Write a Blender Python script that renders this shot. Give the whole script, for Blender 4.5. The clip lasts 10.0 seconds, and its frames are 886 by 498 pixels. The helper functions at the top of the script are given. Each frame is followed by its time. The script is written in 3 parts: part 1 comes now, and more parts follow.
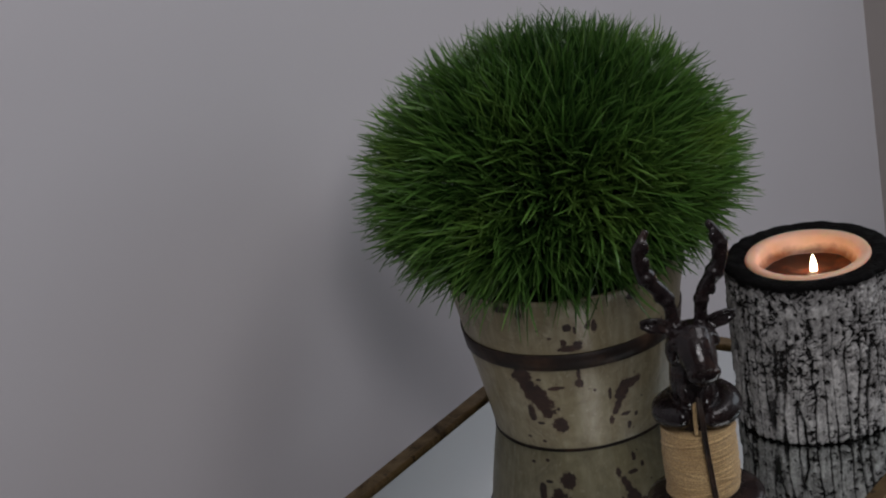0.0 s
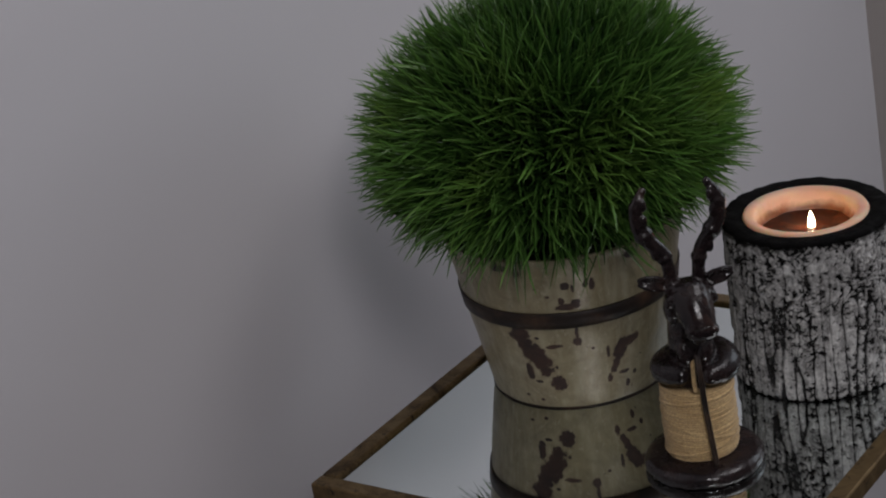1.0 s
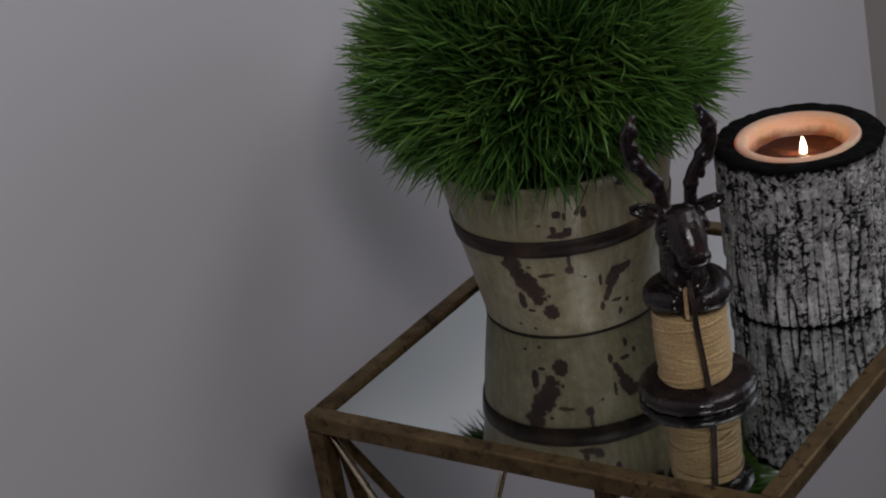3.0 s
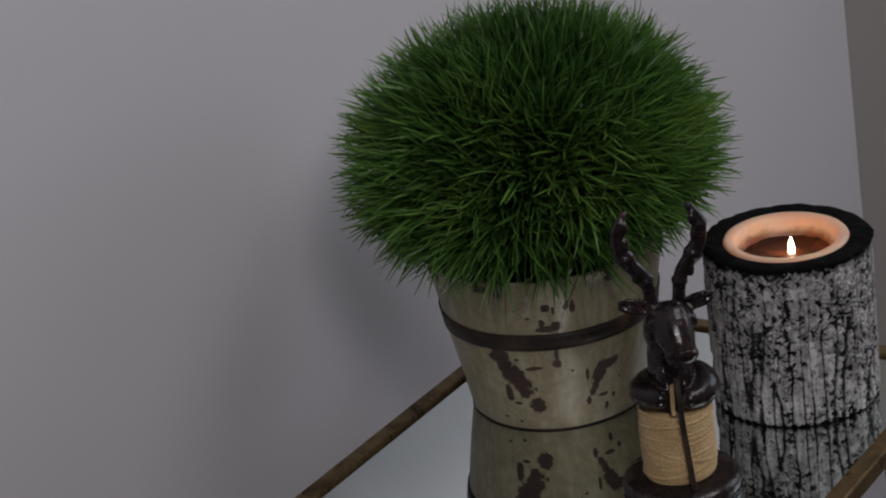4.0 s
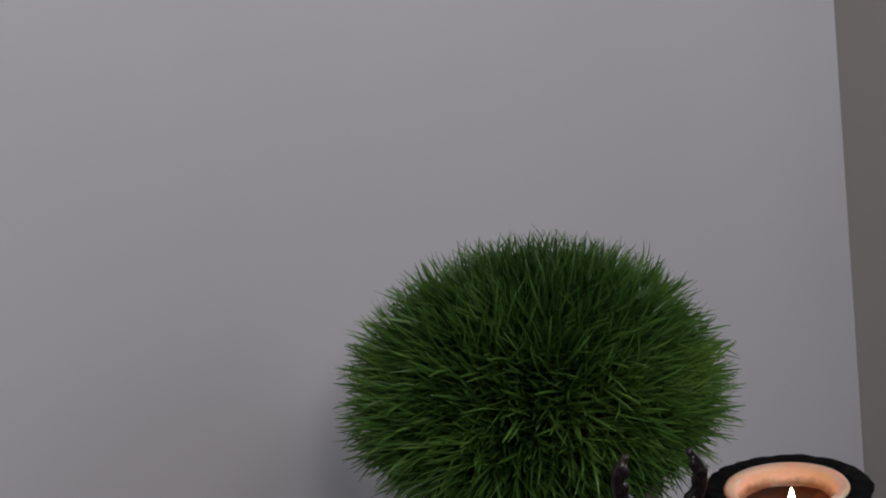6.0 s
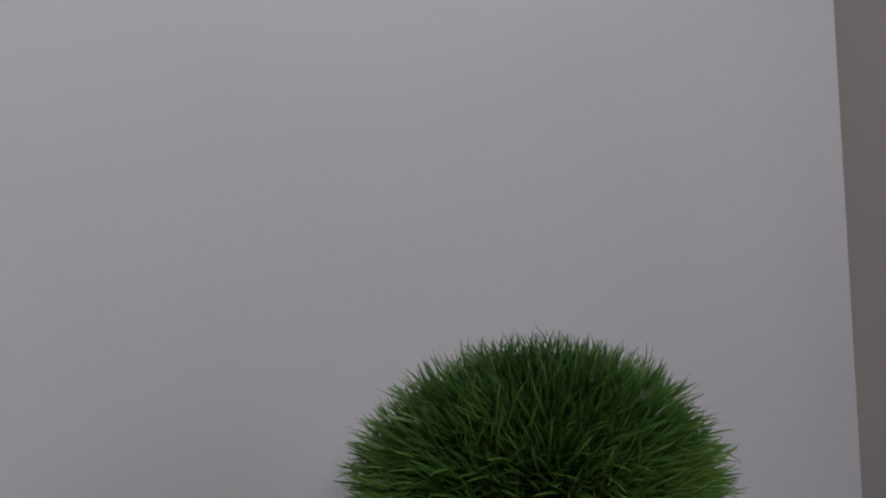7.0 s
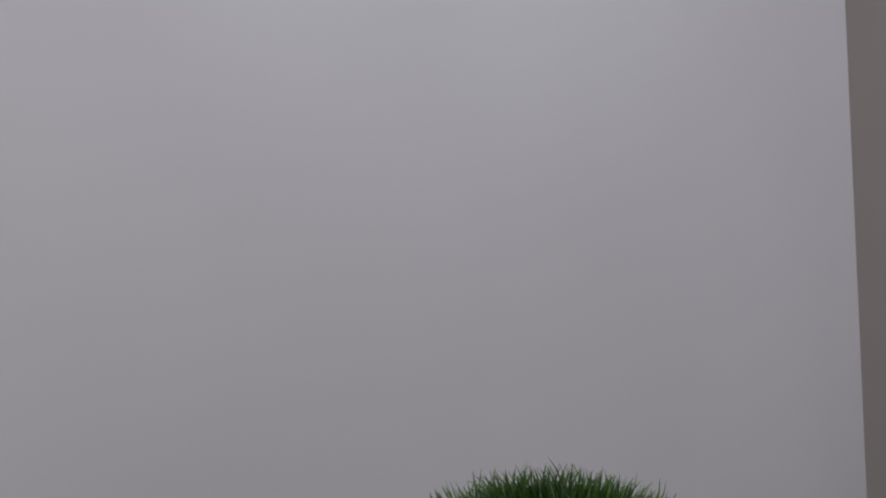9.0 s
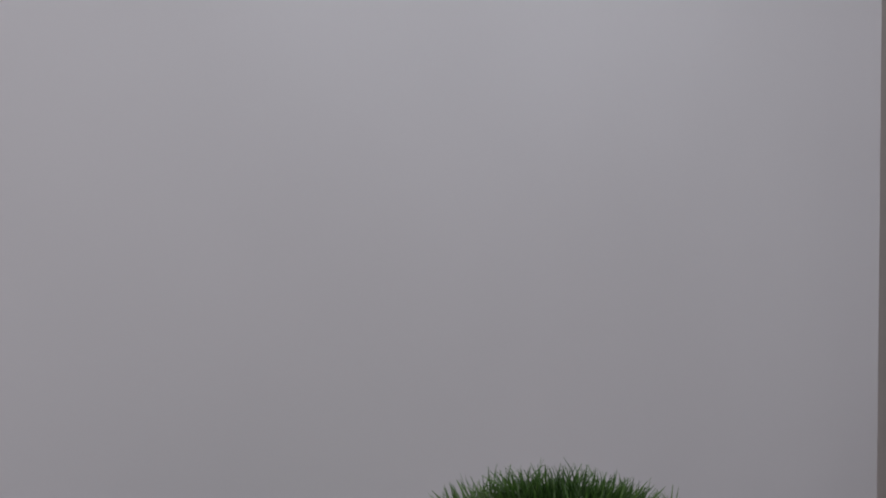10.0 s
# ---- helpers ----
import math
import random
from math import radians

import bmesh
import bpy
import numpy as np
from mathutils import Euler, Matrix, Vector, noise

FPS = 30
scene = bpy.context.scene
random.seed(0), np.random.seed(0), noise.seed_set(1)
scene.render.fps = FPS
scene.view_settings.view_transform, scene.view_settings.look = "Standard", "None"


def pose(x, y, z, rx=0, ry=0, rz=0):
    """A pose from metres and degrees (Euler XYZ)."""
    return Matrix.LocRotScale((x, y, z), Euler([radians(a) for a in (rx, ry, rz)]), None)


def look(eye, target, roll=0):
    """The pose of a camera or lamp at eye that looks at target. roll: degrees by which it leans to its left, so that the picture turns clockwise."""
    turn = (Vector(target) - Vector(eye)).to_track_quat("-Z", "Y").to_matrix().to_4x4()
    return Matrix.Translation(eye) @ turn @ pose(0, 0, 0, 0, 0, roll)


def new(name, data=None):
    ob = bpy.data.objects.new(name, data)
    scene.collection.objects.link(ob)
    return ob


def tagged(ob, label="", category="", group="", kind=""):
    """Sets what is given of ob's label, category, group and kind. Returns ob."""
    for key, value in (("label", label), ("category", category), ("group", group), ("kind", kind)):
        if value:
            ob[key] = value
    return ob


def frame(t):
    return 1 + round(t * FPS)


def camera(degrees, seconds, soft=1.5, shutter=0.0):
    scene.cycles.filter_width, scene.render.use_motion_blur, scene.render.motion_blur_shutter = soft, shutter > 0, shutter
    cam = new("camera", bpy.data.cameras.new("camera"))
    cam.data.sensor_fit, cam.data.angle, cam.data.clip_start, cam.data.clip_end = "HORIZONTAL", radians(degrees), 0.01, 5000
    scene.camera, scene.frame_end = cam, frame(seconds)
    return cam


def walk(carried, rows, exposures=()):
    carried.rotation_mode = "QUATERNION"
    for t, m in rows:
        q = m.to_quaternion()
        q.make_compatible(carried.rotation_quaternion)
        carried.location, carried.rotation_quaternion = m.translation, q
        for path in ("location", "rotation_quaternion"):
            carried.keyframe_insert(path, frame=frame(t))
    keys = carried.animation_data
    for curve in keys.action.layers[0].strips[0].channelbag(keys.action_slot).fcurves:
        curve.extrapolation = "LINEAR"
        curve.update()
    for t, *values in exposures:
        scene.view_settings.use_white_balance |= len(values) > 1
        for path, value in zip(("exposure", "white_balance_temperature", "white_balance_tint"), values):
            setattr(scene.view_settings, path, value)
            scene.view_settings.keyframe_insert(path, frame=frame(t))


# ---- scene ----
# ---- camera ----
cam = camera(24.0, 10.0, soft=2.1)
# seconds, x, y, z, heading, pitch, roll in degrees
PATH = [
    (0, 0.8361, -0.9062, 1.2719, 37.331, -21.827, -8.843),
    (0.5, 0.8364, -0.9048, 1.2725, 37.394, -21.982, -8.887),
    (1, 0.8354, -0.9029, 1.2722, 37.506, -23.008, -9.350),
    (1.5, 0.8336, -0.9002, 1.2637, 37.858, -25.025, -10.412),
    (2, 0.8318, -0.8989, 1.2648, 37.977, -25.964, -10.735),
    (2.5, 0.8325, -0.8995, 1.2665, 37.846, -25.702, -10.413),
    (3.8, 0.8343, -0.9050, 1.2680, 36.898, -22.903, -8.739),
    (4, 0.8351, -0.9074, 1.2724, 36.734, -22.479, -8.188),
    (4.5, 0.8368, -0.9086, 1.2764, 36.506, -20.954, -7.357),
    (5, 0.8370, -0.9101, 1.2787, 36.286, -19.255, -6.594),
    (5.5, 0.8398, -0.9106, 1.2773, 36.255, -17.598, -6.090),
    (5.7, 0.8383, -0.9139, 1.2779, 36.098, -17.028, -5.751),
    (7, 0.8421, -0.9158, 1.2760, 35.980, -13.329, -4.404),
    (7.5, 0.8410, -0.9191, 1.2757, 35.858, -12.014, -3.874),
    (8, 0.8403, -0.9219, 1.2787, 35.84, -10.903, -3.390),
    (8.5, 0.8460, -0.9170, 1.2772, 36.075, -10.078, -3.474),
    (9, 0.8431, -0.9210, 1.2746, 36.126, -9.638, -2.909),
    (9.5, 0.8415, -0.9233, 1.2768, 36.292, -9.683, -1.830),
    (10, 0.8470, -0.9330, 1.2810, 36.73, -9.91, 0.0),
]


def shot(x, y, z, yaw, pitch, roll):
    eye = Vector((x, y, z))
    a, b = radians(yaw), radians(pitch)
    ahead = Vector((-math.sin(a) * math.cos(b), math.cos(a) * math.cos(b), math.sin(b)))
    return look(eye, eye + ahead, roll)


walk(cam, [(t, shot(*row)) for t, *row in PATH], [(0.0, -0.03), (0.8, -0.03), (2.0, -0.14), (2.7, -0.14), (4.2, -0.04), (7.0, 0.04), (10.0, 0.05)])

# ---- light ----
world = bpy.data.worlds.new("room_air")
scene.world = world
world.use_nodes = True
world.node_tree.nodes["Background"].inputs[0].default_value = (0.5, 0.55, 0.65, 1)
world.node_tree.nodes["Background"].inputs[1].default_value = 0.1


def area_lamp(name, m, sx, sy, watts, colour):
    data = bpy.data.lights.new(name, "AREA")
    data.shape, data.size, data.size_y, data.energy, data.color = "RECTANGLE", sx, sy, watts, colour
    ob = new(name, data)
    ob.matrix_world = m
    return ob


# window daylight round the corner, an unseen key behind the camera, added overhead fill
area_lamp("window_daylight", look((1.25, 1.745, 1.50), (1.15, 0.0, 1.30)), 1.3, 1.2, 9.5, (0.84, 0.91, 1.0))
area_lamp("rear_key_light", look((1.45, -1.10, 2.05), (0.0, 0.2, 0.9)), 0.55, 0.55, 13.8, (0.992, 0.962, 0.995))
area_lamp("overhead_fill_light", look((1.30, 0.60, 2.46), (1.30, 0.60, 0.0)), 1.0, 1.0, 11.6, (0.992, 0.962, 0.995))
flame_lamp = bpy.data.lights.new("candle_light", "POINT")
flame_lamp.energy, flame_lamp.color, flame_lamp.shadow_soft_size = 0.0075, (1.0, 0.58, 0.30), 0.004

# ---- measures ----
TABLE, TOP, BAR = 0.34, 0.60, 0.013
GLASS = TOP - 0.003
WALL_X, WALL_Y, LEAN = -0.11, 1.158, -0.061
GROUND = -0.25
CANDLE = (0.249, 0.262)
BUCKET = (0.0885, 0.2095)
HOLDER = (0.235, 0.117)
VIEW = 38.0


# ---- materials ----
class Nodes:
    def __init__(self, name):
        self.mat = bpy.data.materials.new(name)
        self.mat.use_nodes = True
        self.tree = self.mat.node_tree
        self.bsdf = self.tree.nodes["Principled BSDF"]
        self.out = self.tree.nodes["Material Output"]

    def add(self, kind, **values):
        node = self.tree.nodes.new(kind)
        for key, value in values.items():
            if key in node.inputs:
                node.inputs[key].default_value = value
        return node

    def link(self, a, b):
        self.tree.links.new(a, b)

    def put(self, **values):
        for key, value in values.items():
            self.bsdf.inputs[key.replace("_", " ")].default_value = value

    def coords(self, scale=(1, 1, 1)):
        tc = self.add("ShaderNodeTexCoord")
        mp = self.add("ShaderNodeMapping")
        mp.inputs["Scale"].default_value = scale
        self.link(tc.outputs["Object"], mp.inputs["Vector"])
        return mp.outputs["Vector"]

    def noise(self, vec, scale, detail=4.0, rough=0.55, distort=0.0):
        n = self.add("ShaderNodeTexNoise", Scale=scale, Detail=detail, Roughness=rough, Distortion=distort)
        self.link(vec, n.inputs["Vector"])
        return n.outputs["Fac"]

    def math(self, op, a, b=None, c=None, clamp=False):
        n = self.add("ShaderNodeMath")
        n.operation, n.use_clamp = op, clamp
        for slot, v in enumerate((a, b, c)):
            if v is None:
                continue
            if isinstance(v, (int, float)):
                n.inputs[slot].default_value = v
            else:
                self.link(v, n.inputs[slot])
        return n.outputs[0]

    def ramp(self, fac, stops, ease=False):
        n = self.add("ShaderNodeValToRGB")
        if ease:
            n.color_ramp.interpolation = "EASE"
        els = n.color_ramp.elements
        while len(els) < len(stops):
            els.new(0.5)
        for el, (at, col) in zip(els, stops):
            el.position = at
            el.color = (*col, 1) if len(col) == 3 else col
        self.link(fac, n.inputs["Fac"])
        return n.outputs["Color"]

    def mix(self, fac, a, b, mode="MIX"):
        n = self.add("ShaderNodeMix")
        n.data_type, n.blend_type = "RGBA", mode
        for slot, v in ((0, fac), (6, a), (7, b)):
            if isinstance(v, (int, float)):
                n.inputs[slot].default_value = v
            elif isinstance(v, tuple):
                n.inputs[slot].default_value = (*v, 1)
            else:
                self.link(v, n.inputs[slot])
        return n.outputs[2]

    def bump(self, height, strength, distance):
        n = self.add("ShaderNodeBump", Strength=strength, Distance=distance)
        self.link(height, n.inputs["Height"])
        self.link(n.outputs["Normal"], self.bsdf.inputs["Normal"])

    def colour(self, c):
        self.link(c, self.bsdf.inputs["Base Color"])

    def rough(self, r):
        self.link(r, self.bsdf.inputs["Roughness"])


def grey(v):
    return (v, v, v)


def wall_paint(name, tone):
    m = Nodes(name)
    v = m.coords()
    big = m.noise(v, 1.7, 3)
    fine = m.noise(v, 420.0, 3, 0.6)
    lumps = m.noise(v, 90.0, 2)
    lo, hi = tuple(c * 0.96 for c in tone), tuple(c * 1.04 for c in tone)
    m.colour(m.ramp(big, [(0.3, lo), (0.7, hi)]))
    m.rough(m.ramp(m.noise(v, 6.0, 3), [(0.3, grey(0.36)), (0.7, grey(0.42))]))
    m.bump(m.math("ADD", m.math("MULTIPLY", fine, 0.5), lumps), 0.08, 0.0006)
    m.put(Specular_IOR_Level=0.7)
    return m.mat


def brass():
    m = Nodes("aged_brass")
    v = m.coords()
    blotch = m.noise(v, 38.0, 6, 0.65, 0.6)
    grain = m.noise(v, 260.0, 4, 0.6)
    tone = m.ramp(blotch, [(0.30, (0.030, 0.018, 0.010)), (0.43, (0.13, 0.085, 0.038)), (0.62, (0.21, 0.14, 0.062)), (0.8, (0.27, 0.185, 0.085))])
    tone = m.mix(m.math("MULTIPLY", grain, 0.35), tone, (0.09, 0.06, 0.03))
    spots = m.ramp(m.noise(v, 150.0, 5, 0.7, 0.5), [(0.36, grey(0.85)), (0.43, grey(0.0))])
    m.colour(m.mix(spots, tone, (0.022, 0.014, 0.009)))
    m.rough(m.ramp(blotch, [(0.3, grey(0.7)), (0.65, grey(0.42))]))
    m.put(Metallic=0.75)
    m.bump(grain, 0.25, 0.0006)
    return m.mat


def rod_metal():
    m = Nodes("polished_rod")
    v = m.coords()
    n = m.noise(v, 60.0, 5)
    m.colour(m.ramp(n, [(0.3, (0.36, 0.28, 0.18)), (0.7, (0.74, 0.65, 0.50))]))
    m.rough(m.ramp(n, [(0.3, grey(0.34)), (0.7, grey(0.2))]))
    m.put(Metallic=1.0)
    return m.mat


def mirror():
    m = Nodes("mirror_glass")
    v = m.coords()
    dust = m.noise(v, 140.0, 5, 0.7)
    m.rough(m.ramp(dust, [(0.4, grey(0.015)), (0.75, grey(0.06))]))
    m.put(Metallic=1.0, Base_Color=(0.68, 0.71, 0.70, 1))
    return m.mat


def bucket_paint(spots):
    """Chalky sage-cream paint on tin; each spot is (angle in degrees, height, half width, half height, lean)."""
    m = Nodes("chipped_cream_paint")
    tc = m.add("ShaderNodeTexCoord")
    sep = m.add("ShaderNodeSeparateXYZ")
    m.link(tc.outputs["Object"], sep.inputs[0])
    x, y, z = sep.outputs
    v = tc.outputs["Object"]
    warp_a = m.math("SUBTRACT", m.noise(v, 210.0, 5, 0.72), 0.5)
    warp_b = m.math("SUBTRACT", m.noise(v, 47.0, 3, 0.6), 0.5)
    arc = m.math("MULTIPLY", m.math("ARCTAN2", y, x), 0.076)
    warp_c = m.math("SUBTRACT", m.noise(v, 620.0, 4, 0.7), 0.5)
    edge = m.math("ADD", m.math("MULTIPLY", warp_a, 2.9), m.math("MULTIPLY", warp_b, 1.6))
    edge = m.math("ADD", edge, m.math("MULTIPLY", warp_c, 1.2))
    chips = None
    for angle, height, w, h, lean in spots:
        du = m.math("SUBTRACT", arc, radians(angle) * 0.076)
        dv = m.math("SUBTRACT", z, height)
        du = m.math("SUBTRACT", du, m.math("MULTIPLY", dv, lean))
        d = m.math("ADD", m.math("POWER", m.math("ABSOLUTE", m.math("DIVIDE", du, w)), 2.0), m.math("POWER", m.math("ABSOLUTE", m.math("DIVIDE", dv, h)), 2.0))
        d = m.math("ADD", d, edge)
        chips = d if chips is None else m.math("MINIMUM", chips, d)
    one = m.math("LESS_THAN", chips, 1.0)
    speck = m.math("GREATER_THAN", m.noise(v, 150.0, 2, 0.5), 0.735)
    field = m.math("GREATER_THAN", m.noise(v, 24.0, 2, 0.5), 0.52)
    one = m.math("MAXIMUM", one, m.math("MULTIPLY", speck, field))
    streak_v = m.coords((150, 150, 7))
    streak = m.noise(streak_v, 1.0, 5, 0.6)
    patch = m.noise(v, 22.0, 4, 0.6)
    paint = m.ramp(patch, [(0.3, (0.180, 0.148, 0.081)), (0.5, (0.250, 0.212, 0.124)), (0.72, (0.335, 0.290, 0.176))])
    paint = m.mix(m.math("MULTIPLY", m.ramp(streak, [(0.42, grey(0.0)), (0.62, grey(0.8))]), 0.6), paint, (0.43, 0.395, 0.275))
    rust = m.ramp(m.noise(v, 95.0, 4, 0.6), [(0.3, (0.014, 0.008, 0.007)), (0.7, (0.060, 0.028, 0.018))])
    halo = m.math("MULTIPLY", m.math("LESS_THAN", chips, 1.5), 0.25)
    paint = m.mix(halo, paint, (0.16, 0.115, 0.07))
    grime = m.ramp(m.noise(v, 45.0, 7, 0.75, 0.6), [(0.44, grey(0.0)), (0.70, grey(0.70))])
    paint = m.mix(grime, paint, (0.135, 0.105, 0.060))
    # pale scratches that also paint gloss glints into the colour
    scuff_glint = m.ramp(m.noise(m.coords((1, 1, 0.45)), 260.0, 5, 0.75, 0.8), [(0.57, grey(0.0)), (0.66, grey(0.6))])
    paint = m.mix(scuff_glint, paint, (0.44, 0.40, 0.29))
    m.colour(m.mix(one, paint, rust))
    m.rough(m.mix(one, m.ramp(patch, [(0.3, grey(0.44)), (0.7, grey(0.28))]), grey(0.55)))
    h = m.math("ADD", m.math("MULTIPLY", one, -0.6), m.math("ADD", m.math("MULTIPLY", streak, 0.25), m.math("MULTIPLY", warp_a, 0.5)))
    m.bump(h, 0.55, 0.0009)
    return m.mat


def dark_iron(name="dark_hoop_iron"):
    m = Nodes(name)
    v = m.coords()
    n = m.noise(v, 45.0, 5, 0.6)
    m.colour(m.ramp(n, [(0.3, (0.010, 0.008, 0.008)), (0.52, (0.022, 0.015, 0.012)), (0.72, (0.070, 0.040, 0.026))]))
    m.rough(m.ramp(n, [(0.3, grey(0.58)), (0.7, grey(0.40))]))
    m.put(Specular_IOR_Level=0.22)
    m.bump(m.noise(v, 240.0, 4), 0.3, 0.0006)
    return m.mat


def bronze():
    m = Nodes("dark_cast_bronze")
    v = m.coords()
    n = m.noise(v, 60.0, 5, 0.6, 0.4)
    m.colour(m.ramp(n, [(0.35, (0.007, 0.005, 0.006)), (0.58, (0.016, 0.010, 0.010)), (0.8, (0.050, 0.028, 0.022))]))
    m.rough(m.ramp(m.noise(v, 170.0, 4), [(0.35, grey(0.15)), (0.7, grey(0.34))]))
    m.put(Metallic=0.0, Specular_IOR_Level=0.42)
    m.bump(m.noise(v, 150.0, 3, 0.5), 0.35, 0.0014)
    return m.mat


def jute():
    m = Nodes("jute_twine")
    v = m.coords()
    fibre = m.noise(v, 900.0, 4, 0.7)
    tone = m.noise(v, 60.0, 4)
    c = m.ramp(tone, [(0.3, (0.47, 0.315, 0.135)), (0.7, (0.66, 0.475, 0.235))])
    m.colour(m.mix(m.ramp(fibre, [(0.40, grey(0.0)), (0.62, grey(0.85))]), c, (0.27, 0.165, 0.075)))
    m.put(Roughness=0.85, Sheen_Weight=0.2)
    m.bump(fibre, 0.6, 0.0005)
    return m.mat


def bark():
    """Black bark whose raised ridges were brushed with chalky paint."""
    m = Nodes("painted_bark")
    sep = m.add("ShaderNodeSeparateXYZ")
    m.link(m.coords(), sep.inputs[0])
    x, y, z = sep.outputs
    r = m.math("SQRT", m.math("ADD", m.math("MULTIPLY", x, x), m.math("MULTIPLY", y, y)))
    rise = m.math("DIVIDE", m.math("SUBTRACT", r, 0.0566), 0.0016)
    fine = m.noise(m.coords((1, 1, 0.85)), 330.0, 5, 0.68, 1.0)
    dry = m.noise(m.coords((1, 1, 0.12)), 260.0, 4, 0.65)
    broad = m.noise(m.coords(), 42.0, 3)
    h = m.math("ADD", m.math("MULTIPLY", rise, 0.55), m.math("MULTIPLY", m.math("SUBTRACT", fine, 0.5), 1.1))
    h = m.math("ADD", h, m.math("MULTIPLY", m.math("SUBTRACT", dry, 0.5), 0.8))
    h = m.math("ADD", h, m.math("MULTIPLY", m.math("SUBTRACT", broad, 0.5), 0.6))
    # the upper end is charred
    h = m.math("SUBTRACT", h, m.math("MULTIPLY", m.math("SUBTRACT", z, 0.1080), 60.0, clamp=True))
    h = m.math("ADD", m.math("MULTIPLY", h, 0.5), 0.58)
    m.colour(m.ramp(h, [(0.33, (0.006, 0.005, 0.005)), (0.41, (0.035, 0.033, 0.032)), (0.47, (0.20, 0.194, 0.190)), (0.60, (0.38, 0.372, 0.365)), (0.76, (0.66, 0.65, 0.635))]))
    m.rough(m.ramp(h, [(0.35, grey(0.24)), (0.65, grey(0.42))]))
    m.bump(fine, 1.0, 0.0018)
    return m.mat


def plain(name, tone, rough, scale=80.0, spread=0.25, **more):
    m = Nodes(name)
    v = m.coords()
    n = m.noise(v, scale, 5, 0.6)
    m.colour(m.ramp(n, [(0.3, tuple(c * (1 - spread) for c in tone)), (0.7, tuple(c * (1 + spread) for c in tone))]))
    m.put(Roughness=rough, **more)
    m.bump(n, 0.25, 0.0008)
    return m.mat


def charred():
    m = Nodes("charred_lip")
    v = m.coords()
    grain = m.noise(v, 330.0, 5, 0.65, 0.5)
    m.colour(m.ramp(grain, [(0.3, (0.002, 0.002, 0.002)), (0.62, (0.004, 0.0035, 0.0035)), (0.80, (0.014, 0.012, 0.012))]))
    m.rough(m.ramp(m.noise(v, 90.0, 3), [(0.35, grey(0.65)), (0.65, grey(0.95))]))
    m.put(Specular_IOR_Level=0.06)
    m.bump(m.math("ADD", grain, m.noise(v, 110.0, 4, 0.6)), 0.9, 0.0022)
    return m.mat


def wax():
    m = Nodes("candle_wax")
    v = m.coords()
    n = m.noise(v, 50.0, 4)
    body = m.ramp(n, [(0.3, (0.76, 0.43, 0.29)), (0.7, (0.84, 0.52, 0.37))])
    sep = m.add("ShaderNodeSeparateXYZ")
    m.link(v, sep.inputs[0])
    tide = m.math("ADD", sep.outputs[2], m.math("MULTIPLY", m.math("SUBTRACT", m.noise(v, 75.0, 5, 0.65, 0.5), 0.5), 0.011))
    soot = m.ramp(m.math("DIVIDE", m.math("SUBTRACT", tide, 0.1010), 0.0105, clamp=True), [(0.35, grey(0.96)), (0.62, grey(0.55)), (0.95, grey(0.0))])
    m.colour(m.mix(soot, body, m.mix(m.noise(v, 90.0, 3), (0.06, 0.018, 0.008), (0.40, 0.13, 0.045))))
    m.put(Roughness=0.42, Subsurface_Weight=0.85, Subsurface_Radius=(1.0, 0.42, 0.2), Subsurface_Scale=0.012)
    m.bump(m.noise(v, 120.0, 3), 0.15, 0.001)
    return m.mat


def molten():
    m = Nodes("molten_wax")
    v = m.coords()
    n = m.noise(v, 70.0, 5, 0.6, 0.8)
    m.colour(m.ramp(n, [(0.35, (0.025, 0.006, 0.003)), (0.52, (0.10, 0.026, 0.009)), (0.72, (0.36, 0.11, 0.038))]))
    m.put(Roughness=0.3, Specular_IOR_Level=0.12, Subsurface_Weight=0.3, Subsurface_Radius=(1.0, 0.4, 0.15), Subsurface_Scale=0.008)
    return m.mat


def flame_glow():
    m = Nodes("candle_flame")
    m.put(Base_Color=(0, 0, 0, 1), Emission_Color=(1.0, 0.80, 0.52, 1), Emission_Strength=14.0)
    return m.mat


def grass_green():
    m = Nodes("artificial_grass")
    geo = m.add("ShaderNodeNewGeometry")
    rnd = geo.outputs["Random Per Island"]
    v = m.coords()
    c = m.ramp(rnd, [(0.0, (0.008, 0.040, 0.009)), (0.45, (0.016, 0.080, 0.015)), (0.80, (0.046, 0.150, 0.028)), (1.0, (0.19, 0.33, 0.085))])
    c = m.mix(m.math("MULTIPLY", m.noise(v, 30.0, 3), 0.35), c, (0.03, 0.10, 0.018))
    # pale dry tips; root darkness and added tip brightness paint the ball's shading in
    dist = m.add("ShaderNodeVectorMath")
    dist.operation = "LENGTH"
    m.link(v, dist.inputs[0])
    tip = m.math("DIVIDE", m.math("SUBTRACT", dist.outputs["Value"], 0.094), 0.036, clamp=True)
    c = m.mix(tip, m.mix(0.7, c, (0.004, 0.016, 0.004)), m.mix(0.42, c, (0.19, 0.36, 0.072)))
    dry = m.ramp(m.noise(v, 16.0, 2), [(0.50, grey(0.0)), (0.72, grey(0.55))])
    c = m.mix(m.math("MULTIPLY", dry, tip), c, (0.17, 0.27, 0.045))
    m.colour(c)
    m.put(Roughness=0.28, Specular_IOR_Level=0.45)
    tr = m.add("ShaderNodeBsdfTranslucent")
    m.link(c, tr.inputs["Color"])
    mixer = m.add("ShaderNodeMixShader")
    mixer.inputs[0].default_value = 0.27
    m.link(m.bsdf.outputs[0], mixer.inputs[1])
    m.link(tr.outputs[0], mixer.inputs[2])
    m.link(mixer.outputs[0], m.out.inputs["Surface"])
    return m.mat


